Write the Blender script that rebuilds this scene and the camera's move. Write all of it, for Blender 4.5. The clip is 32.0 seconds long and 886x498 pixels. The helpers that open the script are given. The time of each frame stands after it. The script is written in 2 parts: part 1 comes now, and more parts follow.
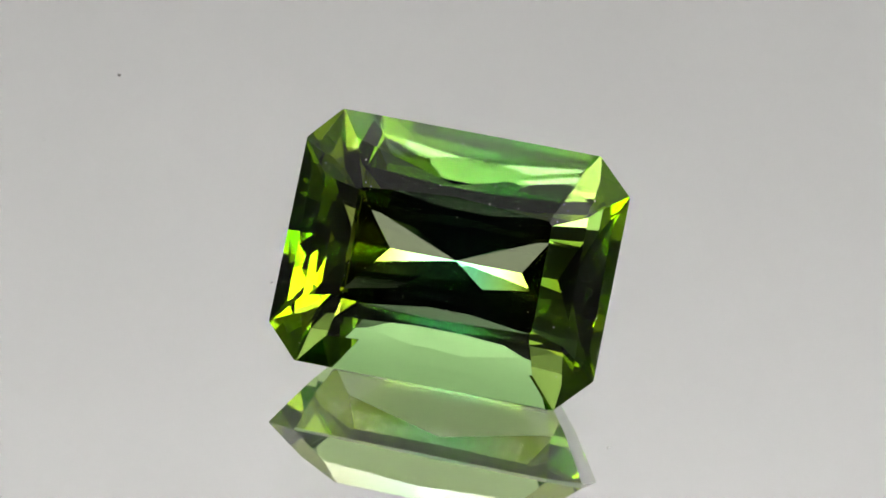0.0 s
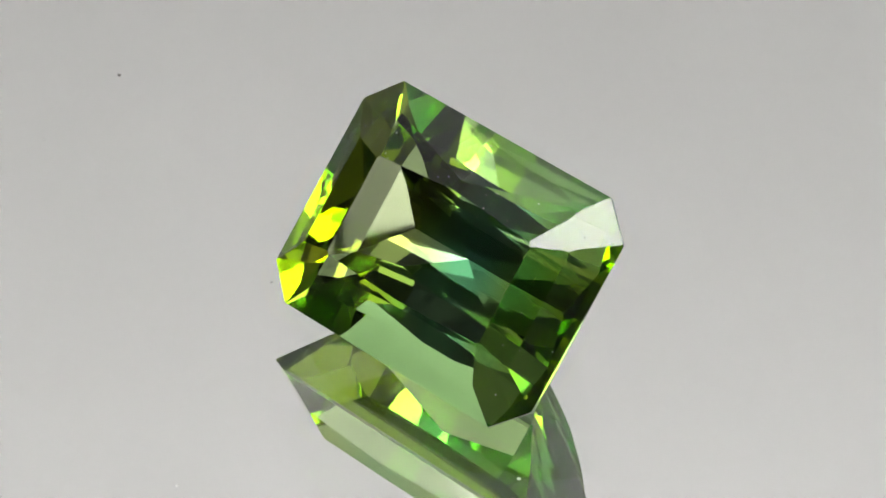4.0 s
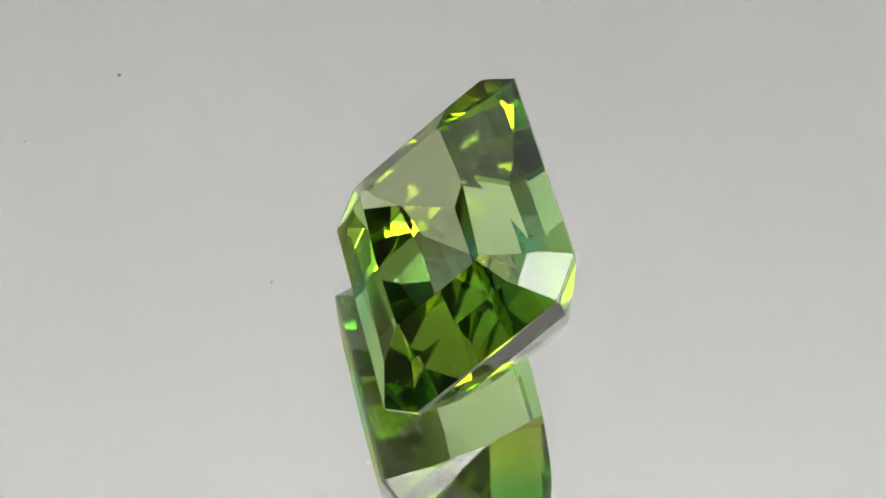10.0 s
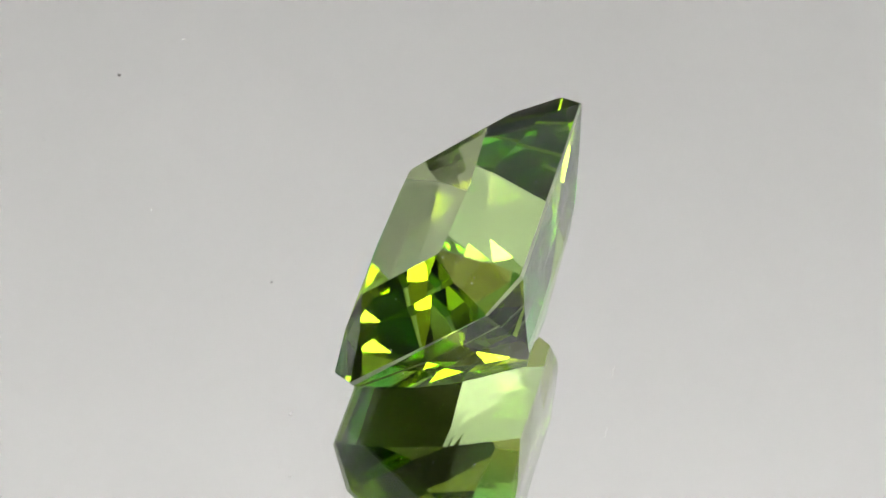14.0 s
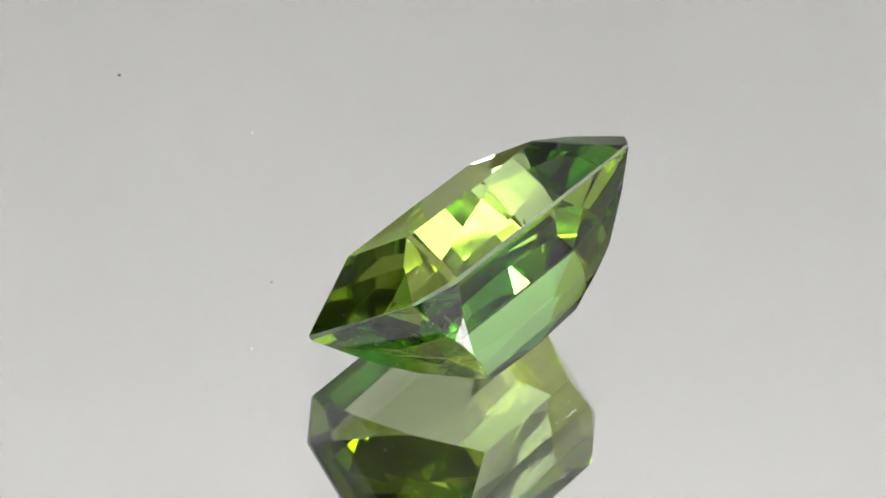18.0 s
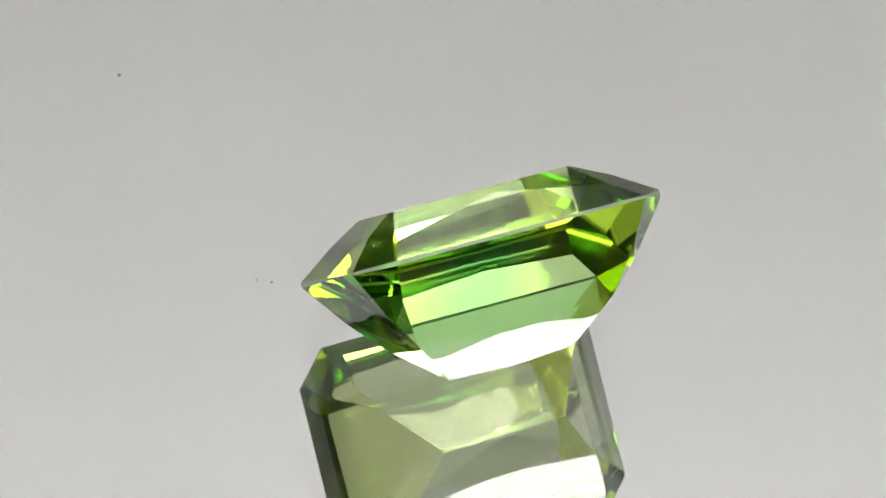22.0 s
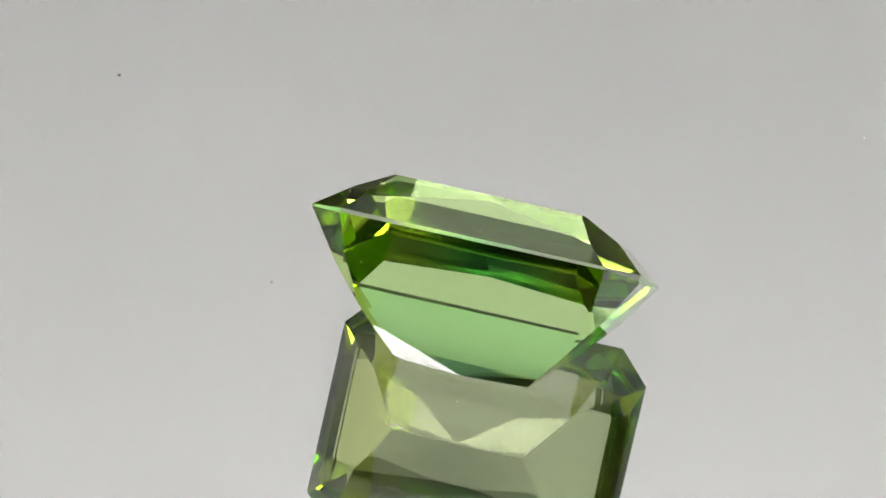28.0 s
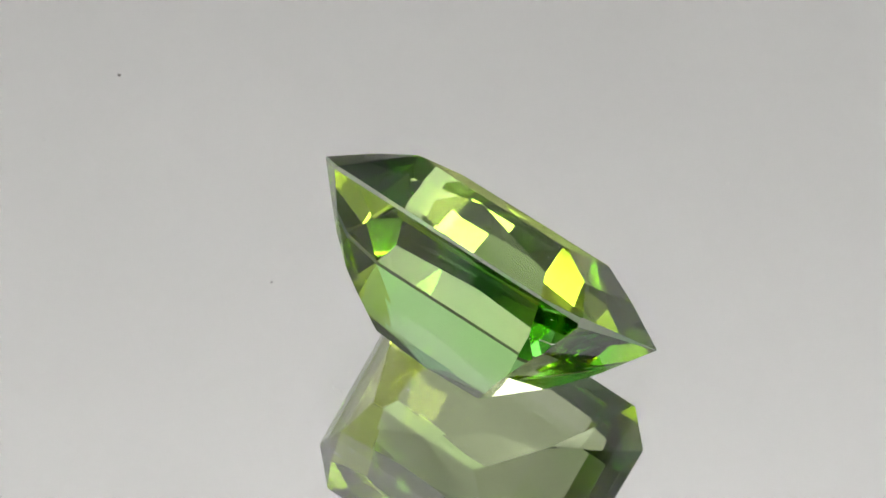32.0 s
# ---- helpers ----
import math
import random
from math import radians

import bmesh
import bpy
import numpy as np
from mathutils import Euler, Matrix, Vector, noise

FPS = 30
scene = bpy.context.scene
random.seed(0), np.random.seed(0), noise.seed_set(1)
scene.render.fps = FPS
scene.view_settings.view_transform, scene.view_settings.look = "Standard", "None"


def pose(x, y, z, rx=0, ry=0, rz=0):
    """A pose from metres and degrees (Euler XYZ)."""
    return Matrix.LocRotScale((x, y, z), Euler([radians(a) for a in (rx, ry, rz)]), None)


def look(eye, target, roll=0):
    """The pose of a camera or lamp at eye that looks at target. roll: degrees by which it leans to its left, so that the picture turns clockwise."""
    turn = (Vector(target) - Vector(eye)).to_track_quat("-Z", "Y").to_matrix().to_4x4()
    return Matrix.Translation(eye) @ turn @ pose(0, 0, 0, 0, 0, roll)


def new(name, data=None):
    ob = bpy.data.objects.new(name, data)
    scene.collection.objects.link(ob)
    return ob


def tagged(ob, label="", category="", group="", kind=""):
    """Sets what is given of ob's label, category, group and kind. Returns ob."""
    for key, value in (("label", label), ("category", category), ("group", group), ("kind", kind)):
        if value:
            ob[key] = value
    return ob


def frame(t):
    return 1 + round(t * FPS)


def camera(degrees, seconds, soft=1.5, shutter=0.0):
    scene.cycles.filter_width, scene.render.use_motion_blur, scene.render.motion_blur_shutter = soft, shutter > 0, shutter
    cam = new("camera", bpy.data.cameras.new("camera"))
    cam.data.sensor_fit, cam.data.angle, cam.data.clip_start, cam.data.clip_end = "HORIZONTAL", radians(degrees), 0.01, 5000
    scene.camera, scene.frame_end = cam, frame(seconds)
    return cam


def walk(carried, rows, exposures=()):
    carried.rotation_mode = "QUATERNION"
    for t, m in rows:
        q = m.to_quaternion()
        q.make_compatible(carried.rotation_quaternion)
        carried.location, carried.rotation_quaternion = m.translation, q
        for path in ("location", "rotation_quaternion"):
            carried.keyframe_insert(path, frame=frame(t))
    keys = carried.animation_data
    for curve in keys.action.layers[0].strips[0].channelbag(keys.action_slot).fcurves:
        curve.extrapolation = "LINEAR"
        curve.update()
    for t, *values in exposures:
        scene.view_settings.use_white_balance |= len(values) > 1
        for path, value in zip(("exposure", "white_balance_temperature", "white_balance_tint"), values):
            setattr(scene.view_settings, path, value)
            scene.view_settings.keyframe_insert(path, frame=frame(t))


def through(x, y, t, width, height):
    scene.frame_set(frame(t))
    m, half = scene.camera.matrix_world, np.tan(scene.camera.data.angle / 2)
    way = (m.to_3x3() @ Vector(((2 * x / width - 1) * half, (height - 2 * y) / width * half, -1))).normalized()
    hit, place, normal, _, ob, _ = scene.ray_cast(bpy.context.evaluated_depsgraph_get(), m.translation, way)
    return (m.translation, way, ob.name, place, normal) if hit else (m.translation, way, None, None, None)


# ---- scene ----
# Scale: one unit of the plan in metres (the mirror's glass is 3 mm thick).
S = 0.001145
TURN = -6.5095          # degrees per second of the turning mirror
EYE = Vector((0.0, -68.778, 68.471)) * S
AHEAD = Vector((-0.00881, 0.7257, -0.68796))

cam = camera(17.169, 32.0, soft=1.5)
HELD = look(EYE, EYE + AHEAD, 3.4185)
# The light flickers a little between 10 and 19 s.
walk(cam, [(0.0, HELD), (32.0, HELD)],
     [(t, 0.885 + d) for t, d in ((0, 0), (10, 0), (11, 0.09), (12, 0.09), (13, 0), (14, 0.09), (18, 0.09), (19, 0), (32, 0))])

# ---- world and exposure ----
world = bpy.data.worlds.new("dim_room")
world.use_nodes = True
world.node_tree.nodes["Background"].inputs[0].default_value = (0.9, 0.95, 1.0, 1)
world.node_tree.nodes["Background"].inputs[1].default_value = 0.035
scene.world = world
PANEL_LIGHT = 6.5
BACK_FILL = 2.95
REAR_LIGHT = 0.24
# The light runs a long way round inside the stone.
scene.cycles.max_bounces, scene.cycles.glossy_bounces, scene.cycles.transmission_bounces = 32, 24, 24
scene.cycles.blur_glossy = 0.0


# ---- materials ----
def material(name):
    m = bpy.data.materials.new(name)
    m.use_nodes = True
    nt = m.node_tree
    nt.nodes.clear()
    out = nt.nodes.new("ShaderNodeOutputMaterial")
    return m, nt, out


def node(nt, kind, **sets):
    n = nt.nodes.new(kind)
    for key, value in sets.items():
        n.inputs[key].default_value = value
    return n


def plain(name, colour, rough=0.5, metal=0.0, grain=400.0, vary=0.12, bump=0.1, large=6.0, gloss=0.5):
    """A principled surface with colour variation at two scales and a fine relief."""
    m, nt, out = material(name)
    b = node(nt, "ShaderNodeBsdfPrincipled", Roughness=rough, Metallic=metal)
    b.inputs["Specular IOR Level"].default_value = gloss
    co = nt.nodes.new("ShaderNodeTexCoord")
    fine = node(nt, "ShaderNodeTexNoise", Scale=grain, Detail=4.0)
    wide = node(nt, "ShaderNodeTexNoise", Scale=large, Detail=3.0)
    for n in (fine, wide):
        nt.links.new(co.outputs["Object"], n.inputs["Vector"])
    both = nt.nodes.new("ShaderNodeMix")
    both.inputs[0].default_value = 0.5
    nt.links.new(fine.outputs[0], both.inputs[2])
    nt.links.new(wide.outputs[0], both.inputs[3])
    ramp = nt.nodes.new("ShaderNodeValToRGB")
    lo = [max(0, c * (1 - vary)) for c in colour]
    hi = [min(1, c * (1 + vary)) for c in colour]
    ramp.color_ramp.elements[0].position, ramp.color_ramp.elements[0].color = 0.35, (*lo, 1)
    ramp.color_ramp.elements[1].position, ramp.color_ramp.elements[1].color = 0.65, (*hi, 1)
    nt.links.new(both.outputs[0], ramp.inputs[0])
    nt.links.new(ramp.outputs[0], b.inputs["Base Color"])
    bu = node(nt, "ShaderNodeBump", Strength=bump, Distance=0.0002)
    nt.links.new(fine.outputs[0], bu.inputs["Height"])
    nt.links.new(bu.outputs[0], b.inputs["Normal"])
    nt.links.new(b.outputs[0], out.inputs[0])
    return m


def gem_material(name, rough):
    """Green tourmaline: mild green through the sides, bluish green round the keel, yellow-green towards both ends."""
    m, nt, out = material(name)
    co = nt.nodes.new("ShaderNodeTexCoord")
    face = nt.nodes.new("ShaderNodeSeparateXYZ")
    nt.links.new(co.outputs["Normal"], face.inputs[0])
    place = nt.nodes.new("ShaderNodeSeparateXYZ")
    nt.links.new(co.outputs["Object"], place.inputs[0])

    def math_of(kind, first, second=None):
        n = nt.nodes.new("ShaderNodeMath")
        n.operation = kind
        nt.links.new(first, n.inputs[0])
        if second is not None:
            nt.links.new(second, n.inputs[1])
        return n.outputs[0]

    def ranged(value, lo, hi, low=0.0, high=1.0):
        n = nt.nodes.new("ShaderNodeMapRange")
        for i, v in enumerate((lo, hi, low, high)):
            n.inputs[1 + i].default_value = v
        nt.links.new(value, n.inputs[0])
        return n.outputs[0]

    def blend(first, second, where):
        n = nt.nodes.new("ShaderNodeMix")
        n.data_type = "RGBA"
        for socket, value in ((n.inputs[6], first), (n.inputs[7], second)):
            if isinstance(value, tuple):
                socket.default_value = (*value, 1)
            else:
                nt.links.new(value, socket)
        nt.links.new(where, n.inputs[0])
        return n.outputs[2]

    # Tints by facing stand in for colour lost along the light's way inside.
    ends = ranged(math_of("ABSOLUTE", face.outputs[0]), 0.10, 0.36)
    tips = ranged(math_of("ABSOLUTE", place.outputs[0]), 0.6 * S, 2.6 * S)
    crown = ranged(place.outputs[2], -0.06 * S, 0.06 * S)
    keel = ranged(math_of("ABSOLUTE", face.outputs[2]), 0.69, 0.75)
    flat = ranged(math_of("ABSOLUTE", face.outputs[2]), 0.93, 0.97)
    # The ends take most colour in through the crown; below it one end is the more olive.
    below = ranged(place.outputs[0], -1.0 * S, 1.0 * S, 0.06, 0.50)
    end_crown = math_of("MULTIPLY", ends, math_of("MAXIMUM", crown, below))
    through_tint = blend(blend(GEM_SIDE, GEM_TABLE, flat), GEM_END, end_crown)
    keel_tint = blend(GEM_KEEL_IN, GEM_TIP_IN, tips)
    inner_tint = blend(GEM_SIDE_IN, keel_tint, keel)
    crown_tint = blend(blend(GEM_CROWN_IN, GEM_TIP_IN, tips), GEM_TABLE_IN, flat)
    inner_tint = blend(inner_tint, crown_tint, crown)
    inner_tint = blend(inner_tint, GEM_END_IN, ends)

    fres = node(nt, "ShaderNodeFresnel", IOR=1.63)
    # Light thrown back inside gets a painted tint, under the crown partial reflections too.
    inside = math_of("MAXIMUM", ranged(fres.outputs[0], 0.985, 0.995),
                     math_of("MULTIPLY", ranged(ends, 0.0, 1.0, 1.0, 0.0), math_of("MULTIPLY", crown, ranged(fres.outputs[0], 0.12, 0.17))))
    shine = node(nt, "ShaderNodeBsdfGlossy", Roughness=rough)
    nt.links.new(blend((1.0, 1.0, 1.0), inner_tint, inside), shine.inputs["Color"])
    bend = node(nt, "ShaderNodeBsdfRefraction", Roughness=rough, IOR=1.63)
    nt.links.new(through_tint, bend.inputs["Color"])
    mix = nt.nodes.new("ShaderNodeMixShader")
    nt.links.new(fres.outputs[0], mix.inputs[0])
    nt.links.new(bend.outputs[0], mix.inputs[1])
    nt.links.new(shine.outputs[0], mix.inputs[2])
    nt.links.new(mix.outputs[0], out.inputs[0])
    return m


# The _IN tints also hold how much light dims at each bounce.
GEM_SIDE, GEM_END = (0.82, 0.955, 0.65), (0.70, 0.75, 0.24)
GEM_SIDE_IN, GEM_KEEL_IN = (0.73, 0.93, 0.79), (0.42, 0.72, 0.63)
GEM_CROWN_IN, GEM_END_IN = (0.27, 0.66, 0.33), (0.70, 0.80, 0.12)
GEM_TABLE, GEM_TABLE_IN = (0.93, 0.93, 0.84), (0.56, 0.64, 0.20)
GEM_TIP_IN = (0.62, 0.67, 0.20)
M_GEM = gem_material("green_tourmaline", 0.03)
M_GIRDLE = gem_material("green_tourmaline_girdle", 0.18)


def frosted(m, share):
    """The unpolished rim of the stone scatters part of the light."""
    nt = m.node_tree
    out = next(n for n in nt.nodes if n.type == "OUTPUT_MATERIAL")
    clear = out.inputs[0].links[0].from_socket
    grain = node(nt, "ShaderNodeTexNoise", Scale=2500.0)
    tone = nt.nodes.new("ShaderNodeValToRGB")
    tone.color_ramp.elements[0].color = (0.45, 0.48, 0.40, 1)
    tone.color_ramp.elements[1].color = (0.80, 0.82, 0.74, 1)
    nt.links.new(grain.outputs[0], tone.inputs[0])
    dull = node(nt, "ShaderNodeBsdfDiffuse")
    nt.links.new(tone.outputs[0], dull.inputs[0])
    mix = node(nt, "ShaderNodeMixShader", Fac=share)
    nt.links.new(clear, mix.inputs[1])
    nt.links.new(dull.outputs[0], mix.inputs[2])
    nt.links.new(mix.outputs[0], out.inputs[0])


frosted(M_GIRDLE, 0.35)


def glass_material():
    m, nt, out = material("clear_float_glass")
    b = node(nt, "ShaderNodeBsdfGlass", IOR=1.52, Roughness=0.0)
    b.inputs["Color"].default_value = (0.985, 0.985, 0.985, 1)
    nt.links.new(b.outputs[0], out.inputs[0])
    return m


def silver_material():
    m, nt, out = material("mirror_silver")
    b = node(nt, "ShaderNodeBsdfGlossy", Roughness=0.0)
    b.inputs["Color"].default_value = (0.96, 0.945, 0.945, 1)
    nt.links.new(b.outputs[0], out.inputs[0])
    return m


def glow_material(name, colour, strength, centre, half, rim):
    """A lit diffuser: bright over the lamp behind it, weaker towards the rim."""
    m, nt, out = material(name)
    e = node(nt, "ShaderNodeEmission", Strength=strength)
    e.inputs["Color"].default_value = (*colour, 1)
    co = nt.nodes.new("ShaderNodeTexCoord")
    off = nt.nodes.new("ShaderNodeVectorMath")
    off.operation = "SUBTRACT"
    off.inputs[1].default_value = centre
    nt.links.new(co.outputs["Object"], off.inputs[0])
    size = nt.nodes.new("ShaderNodeVectorMath")
    size.operation = "DIVIDE"
    size.inputs[1].default_value = (*half, 1)
    nt.links.new(off.outputs[0], size.inputs[0])
    side = nt.nodes.new("ShaderNodeVectorMath")
    side.operation = "ABSOLUTE"
    nt.links.new(size.outputs[0], side.inputs[0])
    axes = nt.nodes.new("ShaderNodeSeparateXYZ")
    nt.links.new(side.outputs[0], axes.inputs[0])
    far = nt.nodes.new("ShaderNodeMath")
    far.operation = "MAXIMUM"
    nt.links.new(axes.outputs[0], far.inputs[0])
    nt.links.new(axes.outputs[1], far.inputs[1])
    fall = nt.nodes.new("ShaderNodeMapRange")
    fall.interpolation_type = "SMOOTHSTEP"
    for i, v in enumerate((0.85, 1.12, strength, strength * rim)):
        fall.inputs[1 + i].default_value = v
    nt.links.new(far.outputs["Value"], fall.inputs[0])
    nt.links.new(fall.outputs[0], e.inputs["Strength"])
    nt.links.new(e.outputs[0], out.inputs[0])
    return m


M_GLASS = glass_material()
M_SILVER = silver_material()
M_PANEL = glow_material("lit_diffuser", (1.0, 0.985, 0.95), PANEL_LIGHT, (0.05, -0.2475, 0), (0.60, 0.1425), 0.12)
M_ADDED_STRIP = glow_material("added_strip_diffuser", (1.0, 0.985, 0.95), 8.0, (0, 0, 0), (0.12, 0.05), 0.6)
M_REAR = glow_material("dim_diffuser", (1.0, 0.99, 0.96), REAR_LIGHT, (0, 0.2, 0), (0.9, 0.6), 0.3)
M_PAPER = plain("grey_backdrop_paper", (0.844, 0.85, 0.85), 0.9, grain=900, vary=0.025, bump=0.05, large=9)


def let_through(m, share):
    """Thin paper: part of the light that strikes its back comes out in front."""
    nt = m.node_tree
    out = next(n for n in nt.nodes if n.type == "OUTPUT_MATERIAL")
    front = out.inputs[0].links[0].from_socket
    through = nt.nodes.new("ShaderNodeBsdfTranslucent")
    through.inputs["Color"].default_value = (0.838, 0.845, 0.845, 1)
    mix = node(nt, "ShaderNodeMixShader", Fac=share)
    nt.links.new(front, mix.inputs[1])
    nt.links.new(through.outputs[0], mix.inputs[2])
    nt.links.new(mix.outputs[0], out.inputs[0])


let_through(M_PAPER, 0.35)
# The added lamp glows more at the right; the paper darkens leftwards.
M_BACK_FILL = glow_material("back_fill_glow", (1.0, 0.99, 0.965), BACK_FILL, (0.45, 0, 0), (0.55, 5), 0.72)
M_SIDE = plain("grey_side_paper", (0.27, 0.27, 0.267), 0.9, grain=900, vary=0.03, bump=0.05, large=9)
M_WALL = plain("grey_wall_paint", (0.36, 0.363, 0.36), 0.9, grain=120, vary=0.08, gloss=0.05)
M_TABLE = plain("dark_laminate", (0.075, 0.073, 0.07), 0.7, grain=300, vary=0.2, gloss=0.2)
M_BLACK = plain("matt_black_metal", (0.010, 0.010, 0.011), 0.9, grain=800, vary=0.2, gloss=0.02)
M_LENS = plain("coated_lens_glass", (0.004, 0.004, 0.006), 0.15, grain=50, vary=0.1, bump=0.0, gloss=0.03)
M_GREYPAINT = plain("grey_mirror_back_paint", (0.2, 0.2, 0.2), 0.7)
M_DUST = plain("pale_dust", (0.5, 0.49, 0.47), 0.9, grain=9000, vary=0.2)
M_SENSOR_SPOT = plain("sensor_spot_grey", (0.16, 0.15, 0.15), 0.9, grain=3000, vary=0.2)


# ---- building helpers ----
def mesh_of(name, verts, faces, mat):
    me = bpy.data.meshes.new(name)
    me.from_pydata([tuple(v) for v in verts], [], faces)
    me.materials.append(mat)
    me.update()
    return me


def from_bm(name, bm, mat, smooth=False):
    me = bpy.data.meshes.new(name)
    bmesh.ops.recalc_face_normals(bm, faces=bm.faces)
    bm.to_mesh(me)
    bm.free()
    me.materials.append(mat)
    if smooth:
        me.shade_smooth()
    return me


def part(name, me, parent, label=""):
    ob = new(name, me)
    ob.parent = parent
    return tagged(ob, label) if label else ob


def box_bm(lo, hi, bevel=0.0):
    bm = bmesh.new()
    bmesh.ops.create_cube(bm, size=1.0)
    lo, hi = Vector(lo), Vector(hi)
    for v in bm.verts:
        v.co = (lo + hi) / 2 + Vector((v.co.x * (hi.x - lo.x), v.co.y * (hi.y - lo.y), v.co.z * (hi.z - lo.z)))
    if bevel:
        bmesh.ops.bevel(bm, geom=bm.edges[:], offset=bevel, segments=2, affect="EDGES")
    return bm


def lathe(name, profile, mat, n=96):
    """A closed turned body about z, from (radius, z) pairs."""
    verts, faces = [], []
    k = len(profile)
    for i in range(n):
        a = 2 * math.pi * i / n
        verts += [(r * math.cos(a), r * math.sin(a), z) for r, z in profile]
    for i in range(n):
        j = (i + 1) % n
        for s in range(k - 1):
            faces.append((i * k + s, j * k + s, j * k + s + 1, i * k + s + 1))
    bm = bmesh.new()
    vs = [bm.verts.new(v) for v in verts]
    for f in faces:
        bm.faces.new([vs[q] for q in f])
    bmesh.ops.remove_doubles(bm, verts=bm.verts, dist=1e-6)
    bmesh.ops.dissolve_degenerate(bm, edges=bm.edges, dist=1e-7)
    return from_bm(name, bm, mat)


# ---- the room that closes the place ----
GLASS = 2.62 * S        # glass thickness
TABLE_Z = -GLASS - 0.0012
tagged(new("tabletop", from_bm("tabletop", box_bm((-0.8, -0.9, TABLE_Z - 0.03), (0.8, 0.7, TABLE_Z), 0.002), M_TABLE)),
       "dark laminate tabletop under the round mirror", "table", kind="structure")
for name, lo, hi in (("wall_north", (-1.6, 1.5, -0.8), (1.6, 1.6, 1.7)), ("wall_south", (-1.6, -1.9, -0.8), (1.6, -1.8, 1.7)),
                     ("wall_east", (1.6, -1.9, -0.8), (1.7, 1.6, 1.7)), ("wall_west", (-1.7, -1.9, -0.8), (-1.6, 1.6, 1.7)),
                     ("floor", (-1.7, -1.9, -0.9), (1.7, 1.6, -0.8)), ("ceiling", (-1.7, -1.9, 1.7), (1.7, 1.6, 1.8))):
    tagged(new(name, from_bm(name, box_bm(lo, hi), M_WALL)), "plain grey painted surface of the room", name.split("_")[0], kind="structure")


TENT_X, TENT_Y, TENT_Z = 0.70, 0.36, 0.86


def sheet(name, path, lo, hi, label):
    """A hanging sheet: a profile of (y, z) points drawn out from x = lo to x = hi, with a thickness."""
    bm = bmesh.new()
    rows = []
    n = 8
    for i in range(n + 1):
        x = lo + (hi - lo) * i / n
        rows.append([bm.verts.new((x, y, z)) for y, z in path])
    for a, b in zip(rows, rows[1:]):
        for i in range(len(path) - 1):
            bm.faces.new((a[i], a[i + 1], b[i + 1], b[i]))
    bmesh.ops.recalc_face_normals(bm, faces=bm.faces)
    bmesh.ops.solidify(bm, geom=bm.faces[:], thickness=0.0015)
    me = from_bm(name, bm, M_PAPER, True)
    return tagged(new(name, me), label, "backdrop", kind="structure")


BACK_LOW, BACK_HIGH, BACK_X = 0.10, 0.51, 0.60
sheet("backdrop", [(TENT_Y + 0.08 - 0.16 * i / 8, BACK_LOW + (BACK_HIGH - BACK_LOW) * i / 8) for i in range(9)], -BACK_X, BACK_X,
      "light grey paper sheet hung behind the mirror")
tagged(new("backdrop_rail", from_bm("backdrop_rail", box_bm((-1.62, TENT_Y - 0.086, BACK_HIGH + 0.001), (1.62, TENT_Y - 0.076, BACK_HIGH + 0.011), 0.001), M_BLACK)),
       "thin dark rail that carries the grey paper", "rail", kind="structure")

for name, x in (("side_sheet_west", -TENT_X - 0.01), ("side_sheet_east", TENT_X + 0.01)):
    tagged(new(name, from_bm(name, box_bm((x - 0.001, -0.22, 0.33), (x + 0.001, 0.44, TENT_Z - 0.01)), M_SIDE)), "grey paper sheet hung beside the mirror", "backdrop", kind="structure")
    tagged(new(name + "_rail", from_bm(name, box_bm((x - 0.004, -1.85, TENT_Z - 0.01), (x + 0.004, 1.55, TENT_Z - 0.002), 0.001), M_BLACK)), "thin dark rail that carries a side sheet", "rail", kind="structure")

# ---- light panel over the stone ----
panel = tagged(new("light_panel"), "rectangular lamp panel with a glowing white diffuser above the stone", "lamp")
panel.matrix_world = pose(0, 0, TENT_Z)
PX0, PX1, PY0, PY1 = -0.72, 0.72, -0.64, -0.02
part("diffuser", from_bm("diffuser", box_bm((PX0, PY0, -0.004), (PX1, PY1, 0.0)), M_PANEL), panel, "glowing white diffuser")
part("rear_diffuser", from_bm("rear_diffuser", box_bm((PX0, PY1 + 0.002, -0.004), (PX1, 0.50, -0.001)), M_REAR), panel, "weakly glowing rear diffuser")
part("housing", from_bm("housing", box_bm((PX0 - 0.012, PY0 - 0.012, 0.002), (PX1 + 0.012, 0.51, 0.05), 0.004), M_BLACK), panel, "black metal housing")
part("rod", from_bm("rod", box_bm((-0.01, -0.30, 0.05), (0.01, -0.28, 1.72 - TENT_Z), 0.002), M_BLACK), panel, "black rod up to the ceiling")


# ---- added strip lamp under the panel, for white glints in the stone ----
strip = tagged(new("added_strip_lamp"), "unseen narrow strip lamp added under the panel to put white glints in the stone", "lamp")
strip.matrix_world = pose(0.325, -0.03, TENT_Z - 0.0045)
part("added_strip_diffuser", from_bm("added_strip_diffuser", box_bm((-0.095, -0.036, -0.022), (0.095, 0.036, -0.018), 0.001), M_ADDED_STRIP), strip, "bright white diffuser")
part("added_strip_housing", from_bm("added_strip_housing", box_bm((-0.099, -0.04, -0.018), (0.099, 0.04, 0.0), 0.002), M_BLACK), strip, "black metal housing")

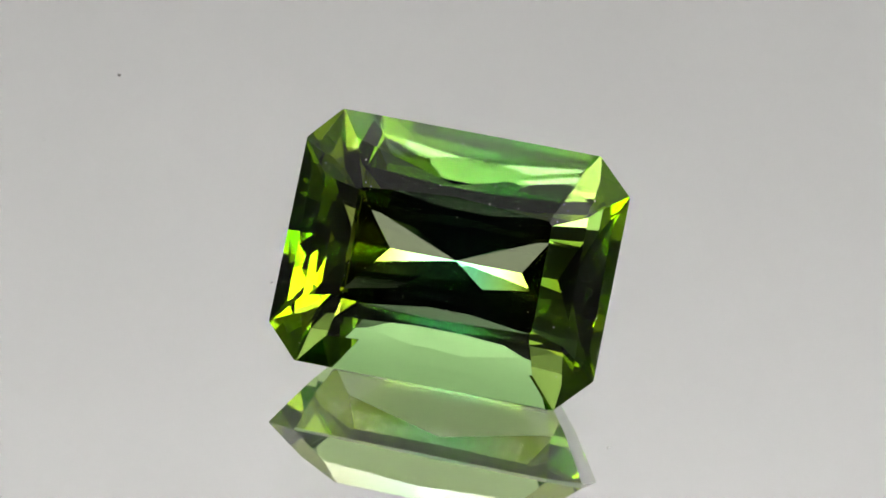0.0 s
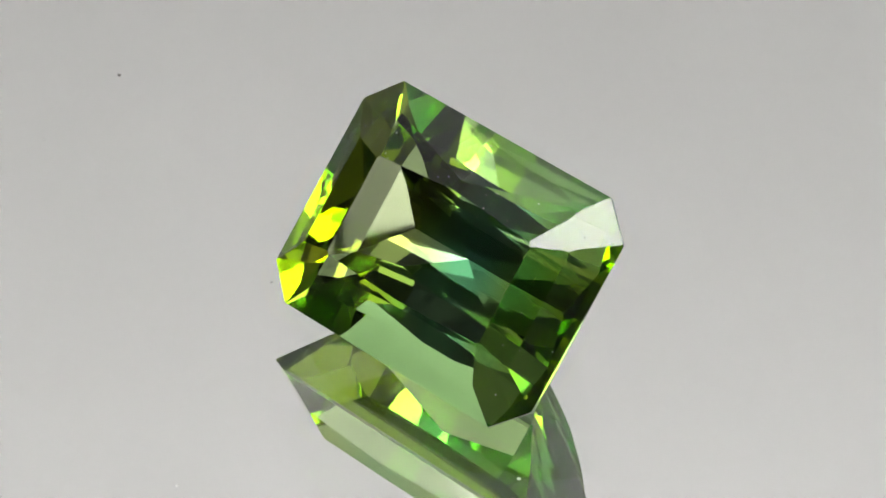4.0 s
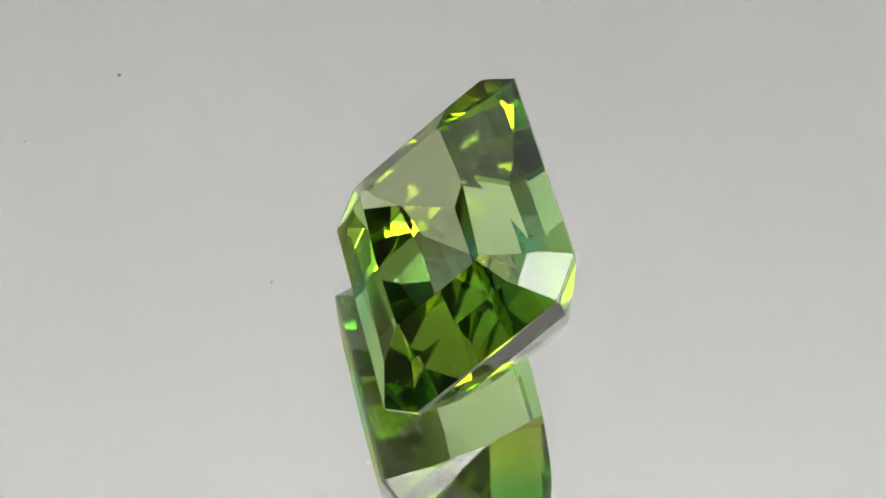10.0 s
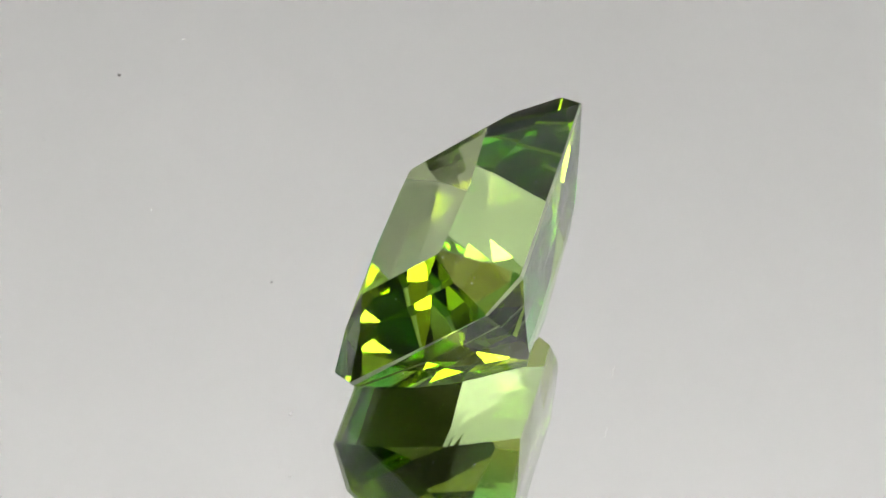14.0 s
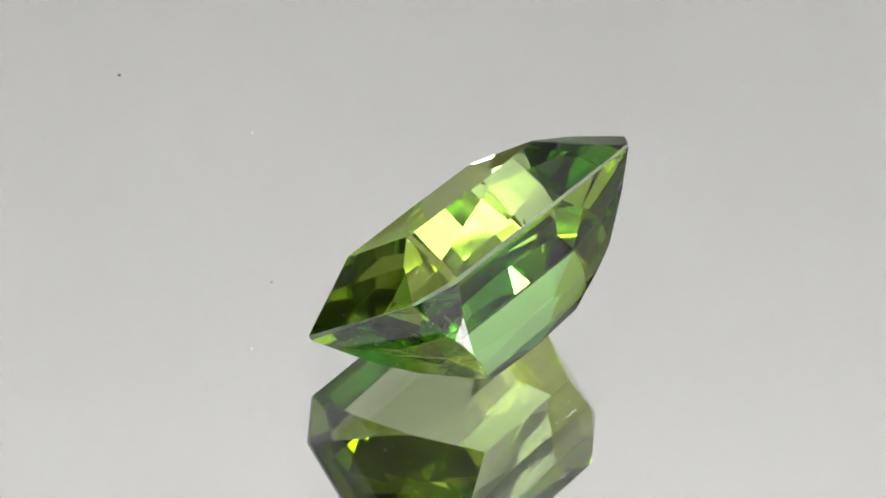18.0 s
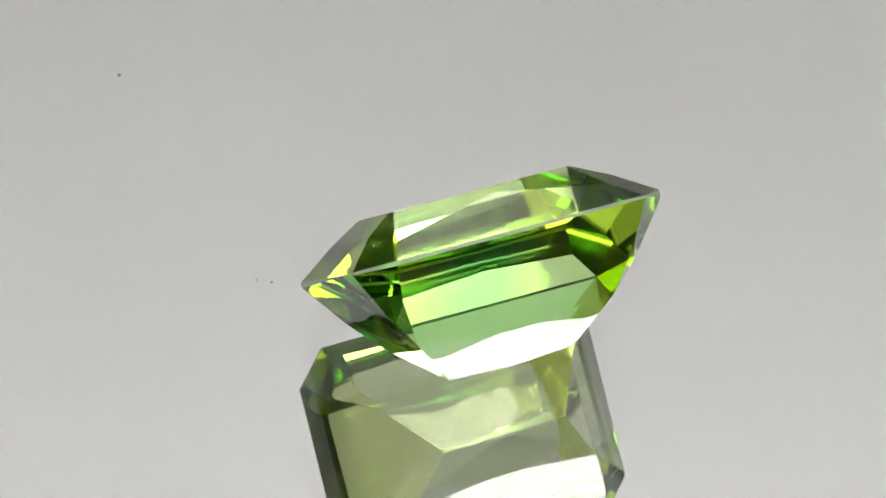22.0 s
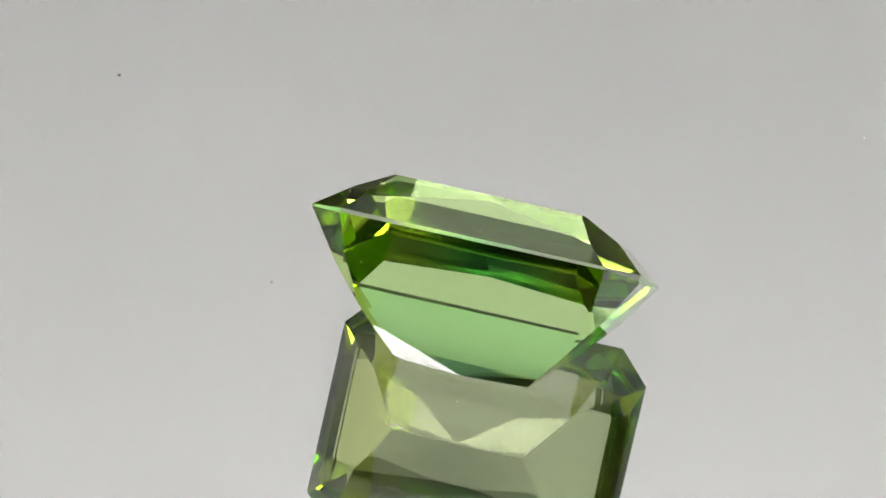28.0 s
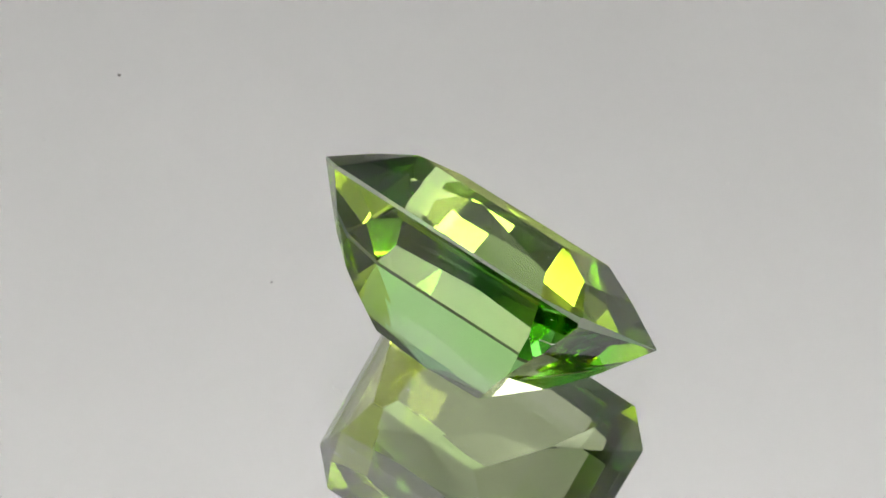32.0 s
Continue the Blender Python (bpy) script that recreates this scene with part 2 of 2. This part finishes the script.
# ---- added unseen lamp behind the paper, to brighten it ----
behind = tagged(new("back_fill_lamp"), "unseen wide lamp added behind the paper to brighten it from the back", "lamp")
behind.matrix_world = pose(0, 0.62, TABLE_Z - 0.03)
part("back_fill_diffuser", from_bm("back_fill_diffuser", box_bm((-0.62, -0.004, 0.46), (0.62, 0.0, 0.98)), M_BACK_FILL), behind, "glowing white diffuser")
part("back_fill_housing", from_bm("back_fill_housing", box_bm((-0.635, 0.002, 0.445), (0.635, 0.05, 0.995), 0.004), M_BLACK), behind, "black metal housing")
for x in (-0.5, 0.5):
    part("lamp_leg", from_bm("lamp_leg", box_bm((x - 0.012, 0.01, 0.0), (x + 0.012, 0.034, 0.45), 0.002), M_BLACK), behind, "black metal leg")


# ---- the lens barrel round the point of view ----
lens = tagged(new("macro_lens"), "black macro lens barrel pointed down at the stone", "lens")
lens.matrix_world = look(EYE - AHEAD * 0.004, EYE + AHEAD, 3.4)
part("barrel", lathe("barrel", [(0.030, 0.016), (0.030, 0.006), (0.044, 0.0), (0.051, 0.0), (0.0525, 0.002), (0.050, 0.05), (0.050, 0.052), (0.052, 0.054), (0.052, 0.08), (0.048, 0.083), (0.048, 0.16), (0.0, 0.16)], M_BLACK), lens)
part("front_element", lathe("front_element", [(0.0, 0.0095), (0.015, 0.0105), (0.0295, 0.0135), (0.0295, 0.016), (0.0, 0.016)], M_LENS), lens, "dark coated front glass")
part("stand_rod", from_bm("stand_rod", box_bm((-0.012, -1.1, 0.10), (0.012, 0.0, 0.124), 0.002), M_BLACK), lens, "black stand rod")


# ---- the round mirror ----
mirror = tagged(new("round_mirror"), "round glass mirror, silvered beneath, slowly turning with specks of dust", "mirror")
RM = 0.085
part("glass_disc", lathe("glass_disc", [(0, 0), (RM - 0.0008, 0), (RM, -0.0008), (RM, -GLASS + 0.0004), (RM - 0.0004, -GLASS), (0, -GLASS)], M_GLASS, 160), mirror, "clear glass disc")
part("silver_layer", lathe("silver_layer", [(0, -GLASS - 0.00002), (RM - 0.0008, -GLASS - 0.00002), (RM - 0.0008, -GLASS - 0.00006), (0, -GLASS - 0.00006)], M_SILVER, 160), mirror, "mirror silvering")
part("backing", lathe("backing", [(0, -GLASS - 0.0001), (RM - 0.0005, -GLASS - 0.0001), (RM - 0.0005, -GLASS - 0.0011), (0, -GLASS - 0.0011)], M_GREYPAINT, 160), mirror, "grey protective backing")


# ---- the cut stone ----
GIRDLE = 0.08
THIN = 0.03             # by how much crown and pavilion close in on the thin girdle
OCT = [(-4.273, 4.165), (-5.26, 3.06), (-5.39, -3.06), (-4.33, -4.155), (4.25, -4.14), (5.345, -2.99), (5.41, 3.0), (4.24, 4.14)]


def plane(a, b, d):
    a, b, d = (np.array(q, float) for q in (a, b, d))
    n = np.cross(b - a, d - a)
    n /= np.linalg.norm(n)
    return (n, n @ a) if n @ a > 0 else (-n, -(n @ a))


def stone_planes():
    """Facet planes of the stone: a name, the outward normal and the distance from the centre."""
    out = [("table", np.array([0, 0, 1.0]), 1.57)]
    add = lambda name, q, closer=0.0: out.append((name, q[0], q[1] - closer * abs(q[0][2])))
    for i in range(8):
        a, b = OCT[i], OCT[(i + 1) % 8]
        add("girdle_facet", plane((*a, 0), (*b, 0), (*b, 1)))

    def tiers(name, axis, s, steps):
        for i, ((r0, z0), (r1, z1)) in enumerate(zip(steps, steps[1:])):
            ends = [[0, 0, z0], [0, 0, z0], [0, 0, z1]]
            ends[0][axis], ends[1][axis], ends[2][axis] = s * r0, s * r0, s * r1
            ends[1][1 - axis] = 1.0
            add(name, plane(*ends), 0.0 if i else THIN)

    for s, ty, tx, gx in ((1, 1.74, 3.25, 5.38), (-1, 1.86, 2.98, 5.33)):
        ridge = 1.98
        tiers("crown_facet", 1, s, [(4.15, GIRDLE + 0.02), (3.30, 0.71)] if s > 0 else [(4.15, GIRDLE), (3.30, 0.773)])
        tiers("crown_facet", 0, s, [(gx, GIRDLE), (gx - 1.01, 0.93)])
        add("crown_facet", plane((s * (gx - 1.01), 0, 0.917), (s * (gx - 1.01), 1, 0.917), (s * tx, 0, 1.583)))
        tiers("pavilion_facet", 1, s, [(4.15, -GIRDLE), (1.53, -2.963)])
        tiers("pavilion_facet", 0, s, [(5.37, -GIRDLE), (4.50, -1.45), (3.35, -2.90), (2.22, -4.15)])
        keel, mid = (0.0, 0.0, -4.265), (0.0, s * 1.53, -2.963)
        add("pavilion_facet", plane(keel, mid, (1.0, s * 1.53, -2.963)))
        for x, cx in ((1, 3.25), (-1, 2.98)):
            add("crown_facet", plane((0, s * ridge, 1.57), (x * cx, s * ty, 1.57), (x * 3.6, s * 3.30, 0.68 if s > 0 else 0.78)))
            if x > 0 and s > 0:
                # This corner is cut in two steps, like the sides.
                step = (3.654, 3.045, 0.848), (4.525, 2.304, 0.785)
                add("crown_facet", plane(*step, (3.25, 1.74, 1.5327)))
                add("crown_facet", plane(*step, (4.8, 3.6, 0.0593)))
            else:
                add("crown_facet", plane((x * 5.36, s * 3.03, GIRDLE), (x * 4.26, s * 4.15, GIRDLE), (x * cx, s * ty, 1.57)), THIN)
            add("pavilion_facet", plane((x * 5.36, s * 3.03, -GIRDLE), (x * 4.26, s * 4.15, -GIRDLE), (x * 4.19, s * 2.68, -1.475)), THIN)
            add("pavilion_facet", plane((x * 4.50, s * 2.46, -1.475), (x * 3.88, s * 2.90, -1.475), (x * 3.36, s * 1.60, -2.90)))
            add("pavilion_facet", plane(keel, (x * 2.2, 0, -4.155), (x * 2.89, s * 1.03, -3.37 if s > 0 else -3.315)))
            add("pavilion_facet", plane(mid, (x * 2.89, s * 1.03, -3.388), (x * 3.4, s * 1.935, -2.524)))
    return out


def facets(planes):
    """The convex stone that the facet planes bound: each facet's corners in order."""
    n = np.array([q[1] for q in planes])
    d = np.array([q[2] for q in planes])
    pts = []
    m = len(planes)
    for i in range(m):
        for j in range(i + 1, m):
            for k in range(j + 1, m):
                a = n[[i, j, k]]
                if abs(np.linalg.det(a)) < 1e-5:
                    continue
                x = np.linalg.solve(a, d[[i, j, k]])
                if (n @ x - d).max() < 1e-6 and not any(np.linalg.norm(x - y) < 1e-5 for y in pts):
                    pts.append(x)
    pts = np.array(pts)
    for (name, nn, dd) in planes:
        on = pts[np.abs(pts @ nn - dd) < 2e-5]
        if len(on) < 3:
            continue
        c = on.mean(0)
        e = on[0] - c
        e /= np.linalg.norm(e)
        f = np.cross(nn, e)
        yield name, on[np.argsort(np.arctan2((on - c) @ f, (on - c) @ e))]


gem = tagged(new("gemstone"), "green octagonal step-cut tourmaline lying tilted on the mirror", "gemstone")
for name, loop in facets(stone_planes()):
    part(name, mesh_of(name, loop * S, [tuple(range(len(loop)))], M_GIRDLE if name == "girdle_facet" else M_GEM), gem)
GEM_BASE = Matrix(((0.98464, 0.11930, -0.12746, -0.64896 * S), (-0.17454, 0.68929, -0.70314, -0.35623 * S), (0.00397, 0.71459, 0.69953, 3.181 * S), (0, 0, 0, 1)))


# ---- sensor dust spots, put as flecks on the backdrop ----
for hit, way, size in (((-13.2, 13.2, -1.35), (-0.1217, 0.7557, 0.6436), 0.00042), ((-15.39, 9.41, -1.35), (-0.1453, 0.738, 0.659), 0.00028), ((-6.63, 2.93, -1.35), (-0.0661, 0.7149, 0.6961), 0.0003)):
    hit, way = Vector(hit) * S, Vector(way)
    lean = -0.16 / (BACK_HIGH - BACK_LOW)
    at = hit + way * ((TENT_Y + 0.08 - lean * (BACK_LOW - hit.z) - hit.y) / (way.y - lean * way.z))
    at.y -= 0.0016
    bm = bmesh.new()
    bmesh.ops.create_icosphere(bm, subdivisions=2, radius=size)
    for v in bm.verts:
        v.co.y *= 0.4
    fleck = tagged(new("sensor_dust_spot", from_bm("sensor_dust_spot", bm, M_SENSOR_SPOT)), "tiny dark spot of camera sensor dust, put on the grey paper", "fleck", "flecks on the paper")
    fleck.matrix_world = Matrix.Translation(at)


# ---- dust on the mirror and on the stone ----
DUST = []


def speck(x, y, size, label="pale speck of dust on the turning mirror"):
    """An irregular lump, flattened on the glass; sizes in plan units."""
    rnd = random.Random(int(x * 977 + y * 131 + 5000))
    bm = bmesh.new()
    bmesh.ops.create_icosphere(bm, subdivisions=2, radius=1.0)
    for v in bm.verts:
        k = 0.35 + 0.5 * rnd.random()
        v.co = Vector((v.co.x * k * size, v.co.y * k * size * 0.7, v.co.z * k * size * 0.4)) * S
    low = min(v.co.z for v in bm.verts)
    for v in bm.verts:
        v.co.z -= low
    ob = tagged(new("dust_speck", from_bm("dust_speck", bm, M_DUST)), label, "dust", "dust on the mirror")
    DUST.append((ob, pose(x * S, y * S, 0.000004, 0, 0, rnd.random() * 360)))
    return ob


def thread(pts, r):
    """A thin bent tube through points."""
    bm = bmesh.new()
    rings = []
    for i, q in enumerate(pts):
        q = Vector(q) * S
        d = (Vector(pts[min(i + 1, len(pts) - 1)]) - Vector(pts[max(i - 1, 0)])).normalized()
        u = d.orthogonal().normalized()
        w = d.cross(u)
        rings.append([bm.verts.new(q + (u * math.cos(a) + w * math.sin(a)) * r * S) for a in (0, 1.257, 2.513, 3.770, 5.027)])
    for a, b in zip(rings, rings[1:]):
        for i in range(5):
            bm.faces.new((a[i], a[(i + 1) % 5], b[(i + 1) % 5], b[i]))
    bm.faces.new(rings[0][::-1])
    bm.faces.new(rings[-1])
    return bm


for x, y, size in ((4.83, -5.22, 0.13), (-0.12, 3.66, 0.07), (6.30, 0.76, 0.045), (-13.35, -11.17, 0.10), (-11.03, 4.66, 0.06), (-4.14, -11.0, 0.07),
                   (-10.15, -1.88, 0.05), (-9.95, 0.46, 0.045), (7.12, -5.30, 0.045), (-1.88, 12.4, 0.05), (6.90, -3.63, 0.04), (4.76, 2.94, 0.035),
                   (-8.55, 9.45, 0.04), (-2.52, -4.12, 0.04), (-1.24, -4.71, 0.03), (-0.14, -7.52, 0.03), (1.30, 4.66, 0.05), (2.6, 5.6, 0.03), (-2.9, 4.7, 0.03), (3.4, 6.5, 0.025)):
    speck(x, y, size)
curl = [(0.00, 0.00, 0.03), (0.08, 0.05, 0.04), (0.17, 0.02, 0.05), (0.26, 0.03, 0.06), (0.33, 0.10, 0.05), (0.42, 0.10, 0.04), (0.50, 0.04, 0.03)]
fibre = tagged(new("dust_fibre", from_bm("dust_fibre", thread(curl, 0.014), M_DUST)), "short curled white fibre on the turning mirror", "fibre")
DUST.append((fibre, pose(1.50 * S, 5.02 * S, 0, 0, 0, -20)))


def stone_dust():
    """Fine dust that clings to the upper faces of the stone: tiny lumps, too small to pick up one by one."""
    rnd = random.Random(11)
    bm = bmesh.new()
    spots = []
    for name, n, dd in FACES:
        if name in ("table", "girdle_facet"):
            continue
        many = 26 if abs(n[0]) > 0.75 and n[2] < 0 else (14 if name == "crown_facet" and n[1] > 0.4 else 3)
        spots.append((np.array(n), dd, many, name == "crown_facet"))
    for n, dd, many, on_crown in spots:
        made = 0
        while made < many:
            q = np.array([rnd.uniform(-5, 5), rnd.uniform(-4, 4), rnd.uniform(-4, 1.5)])
            q = q + n * (dd - n @ q)
            if max(f[1] @ q - f[2] for f in FACES) > 1e-6:
                continue
            made += 1
            size = 0.008 + (0.024 if on_crown else 0.012) * rnd.random() ** 3
            m = Matrix.Translation(Vector(q) * S) @ Matrix.Scale(size * S, 4)
            bmesh.ops.create_icosphere(bm, subdivisions=1, radius=1.0, matrix=m)
    ob = tagged(new("stone_dust", from_bm("stone_dust", bm, M_DUST)), "fine pale dust clinging to the faces of the gemstone", "dust", kind="stuff")
    DUST.append((ob, GEM_BASE))


FACES = stone_planes()
stone_dust()
hair = [(0.0, 0.0, 0.02), (0.10, 0.05, 0.03), (0.20, 0.03, 0.02), (0.28, 0.08, 0.03), (0.40, 0.10, 0.05), (0.46, 0.18, 0.03)]
strand = tagged(new("dust_fibre", from_bm("dust_fibre", thread(hair, 0.011), M_DUST)), "thin bent white fibre stuck to the gemstone", "fibre")
nrm = Vector((-0.564, 0.554, -0.612))
DUST.append((strand, GEM_BASE @ (Matrix.Translation(Vector((-4.30, 2.82, -1.20)) * S) @ nrm.to_track_quat("Z", "Y").to_matrix().to_4x4())))


def motions():
    times = [float(t) for t in range(33)]
    turn = lambda t: pose(0, 0, 0, 0, 0, TURN * t)
    walk(mirror, [(t, turn(t)) for t in times])
    walk(gem, [(t, turn(t) @ GEM_BASE) for t in times])
    for ob, m in DUST:
        walk(ob, [(t, turn(t) @ m) for t in times])


motions()
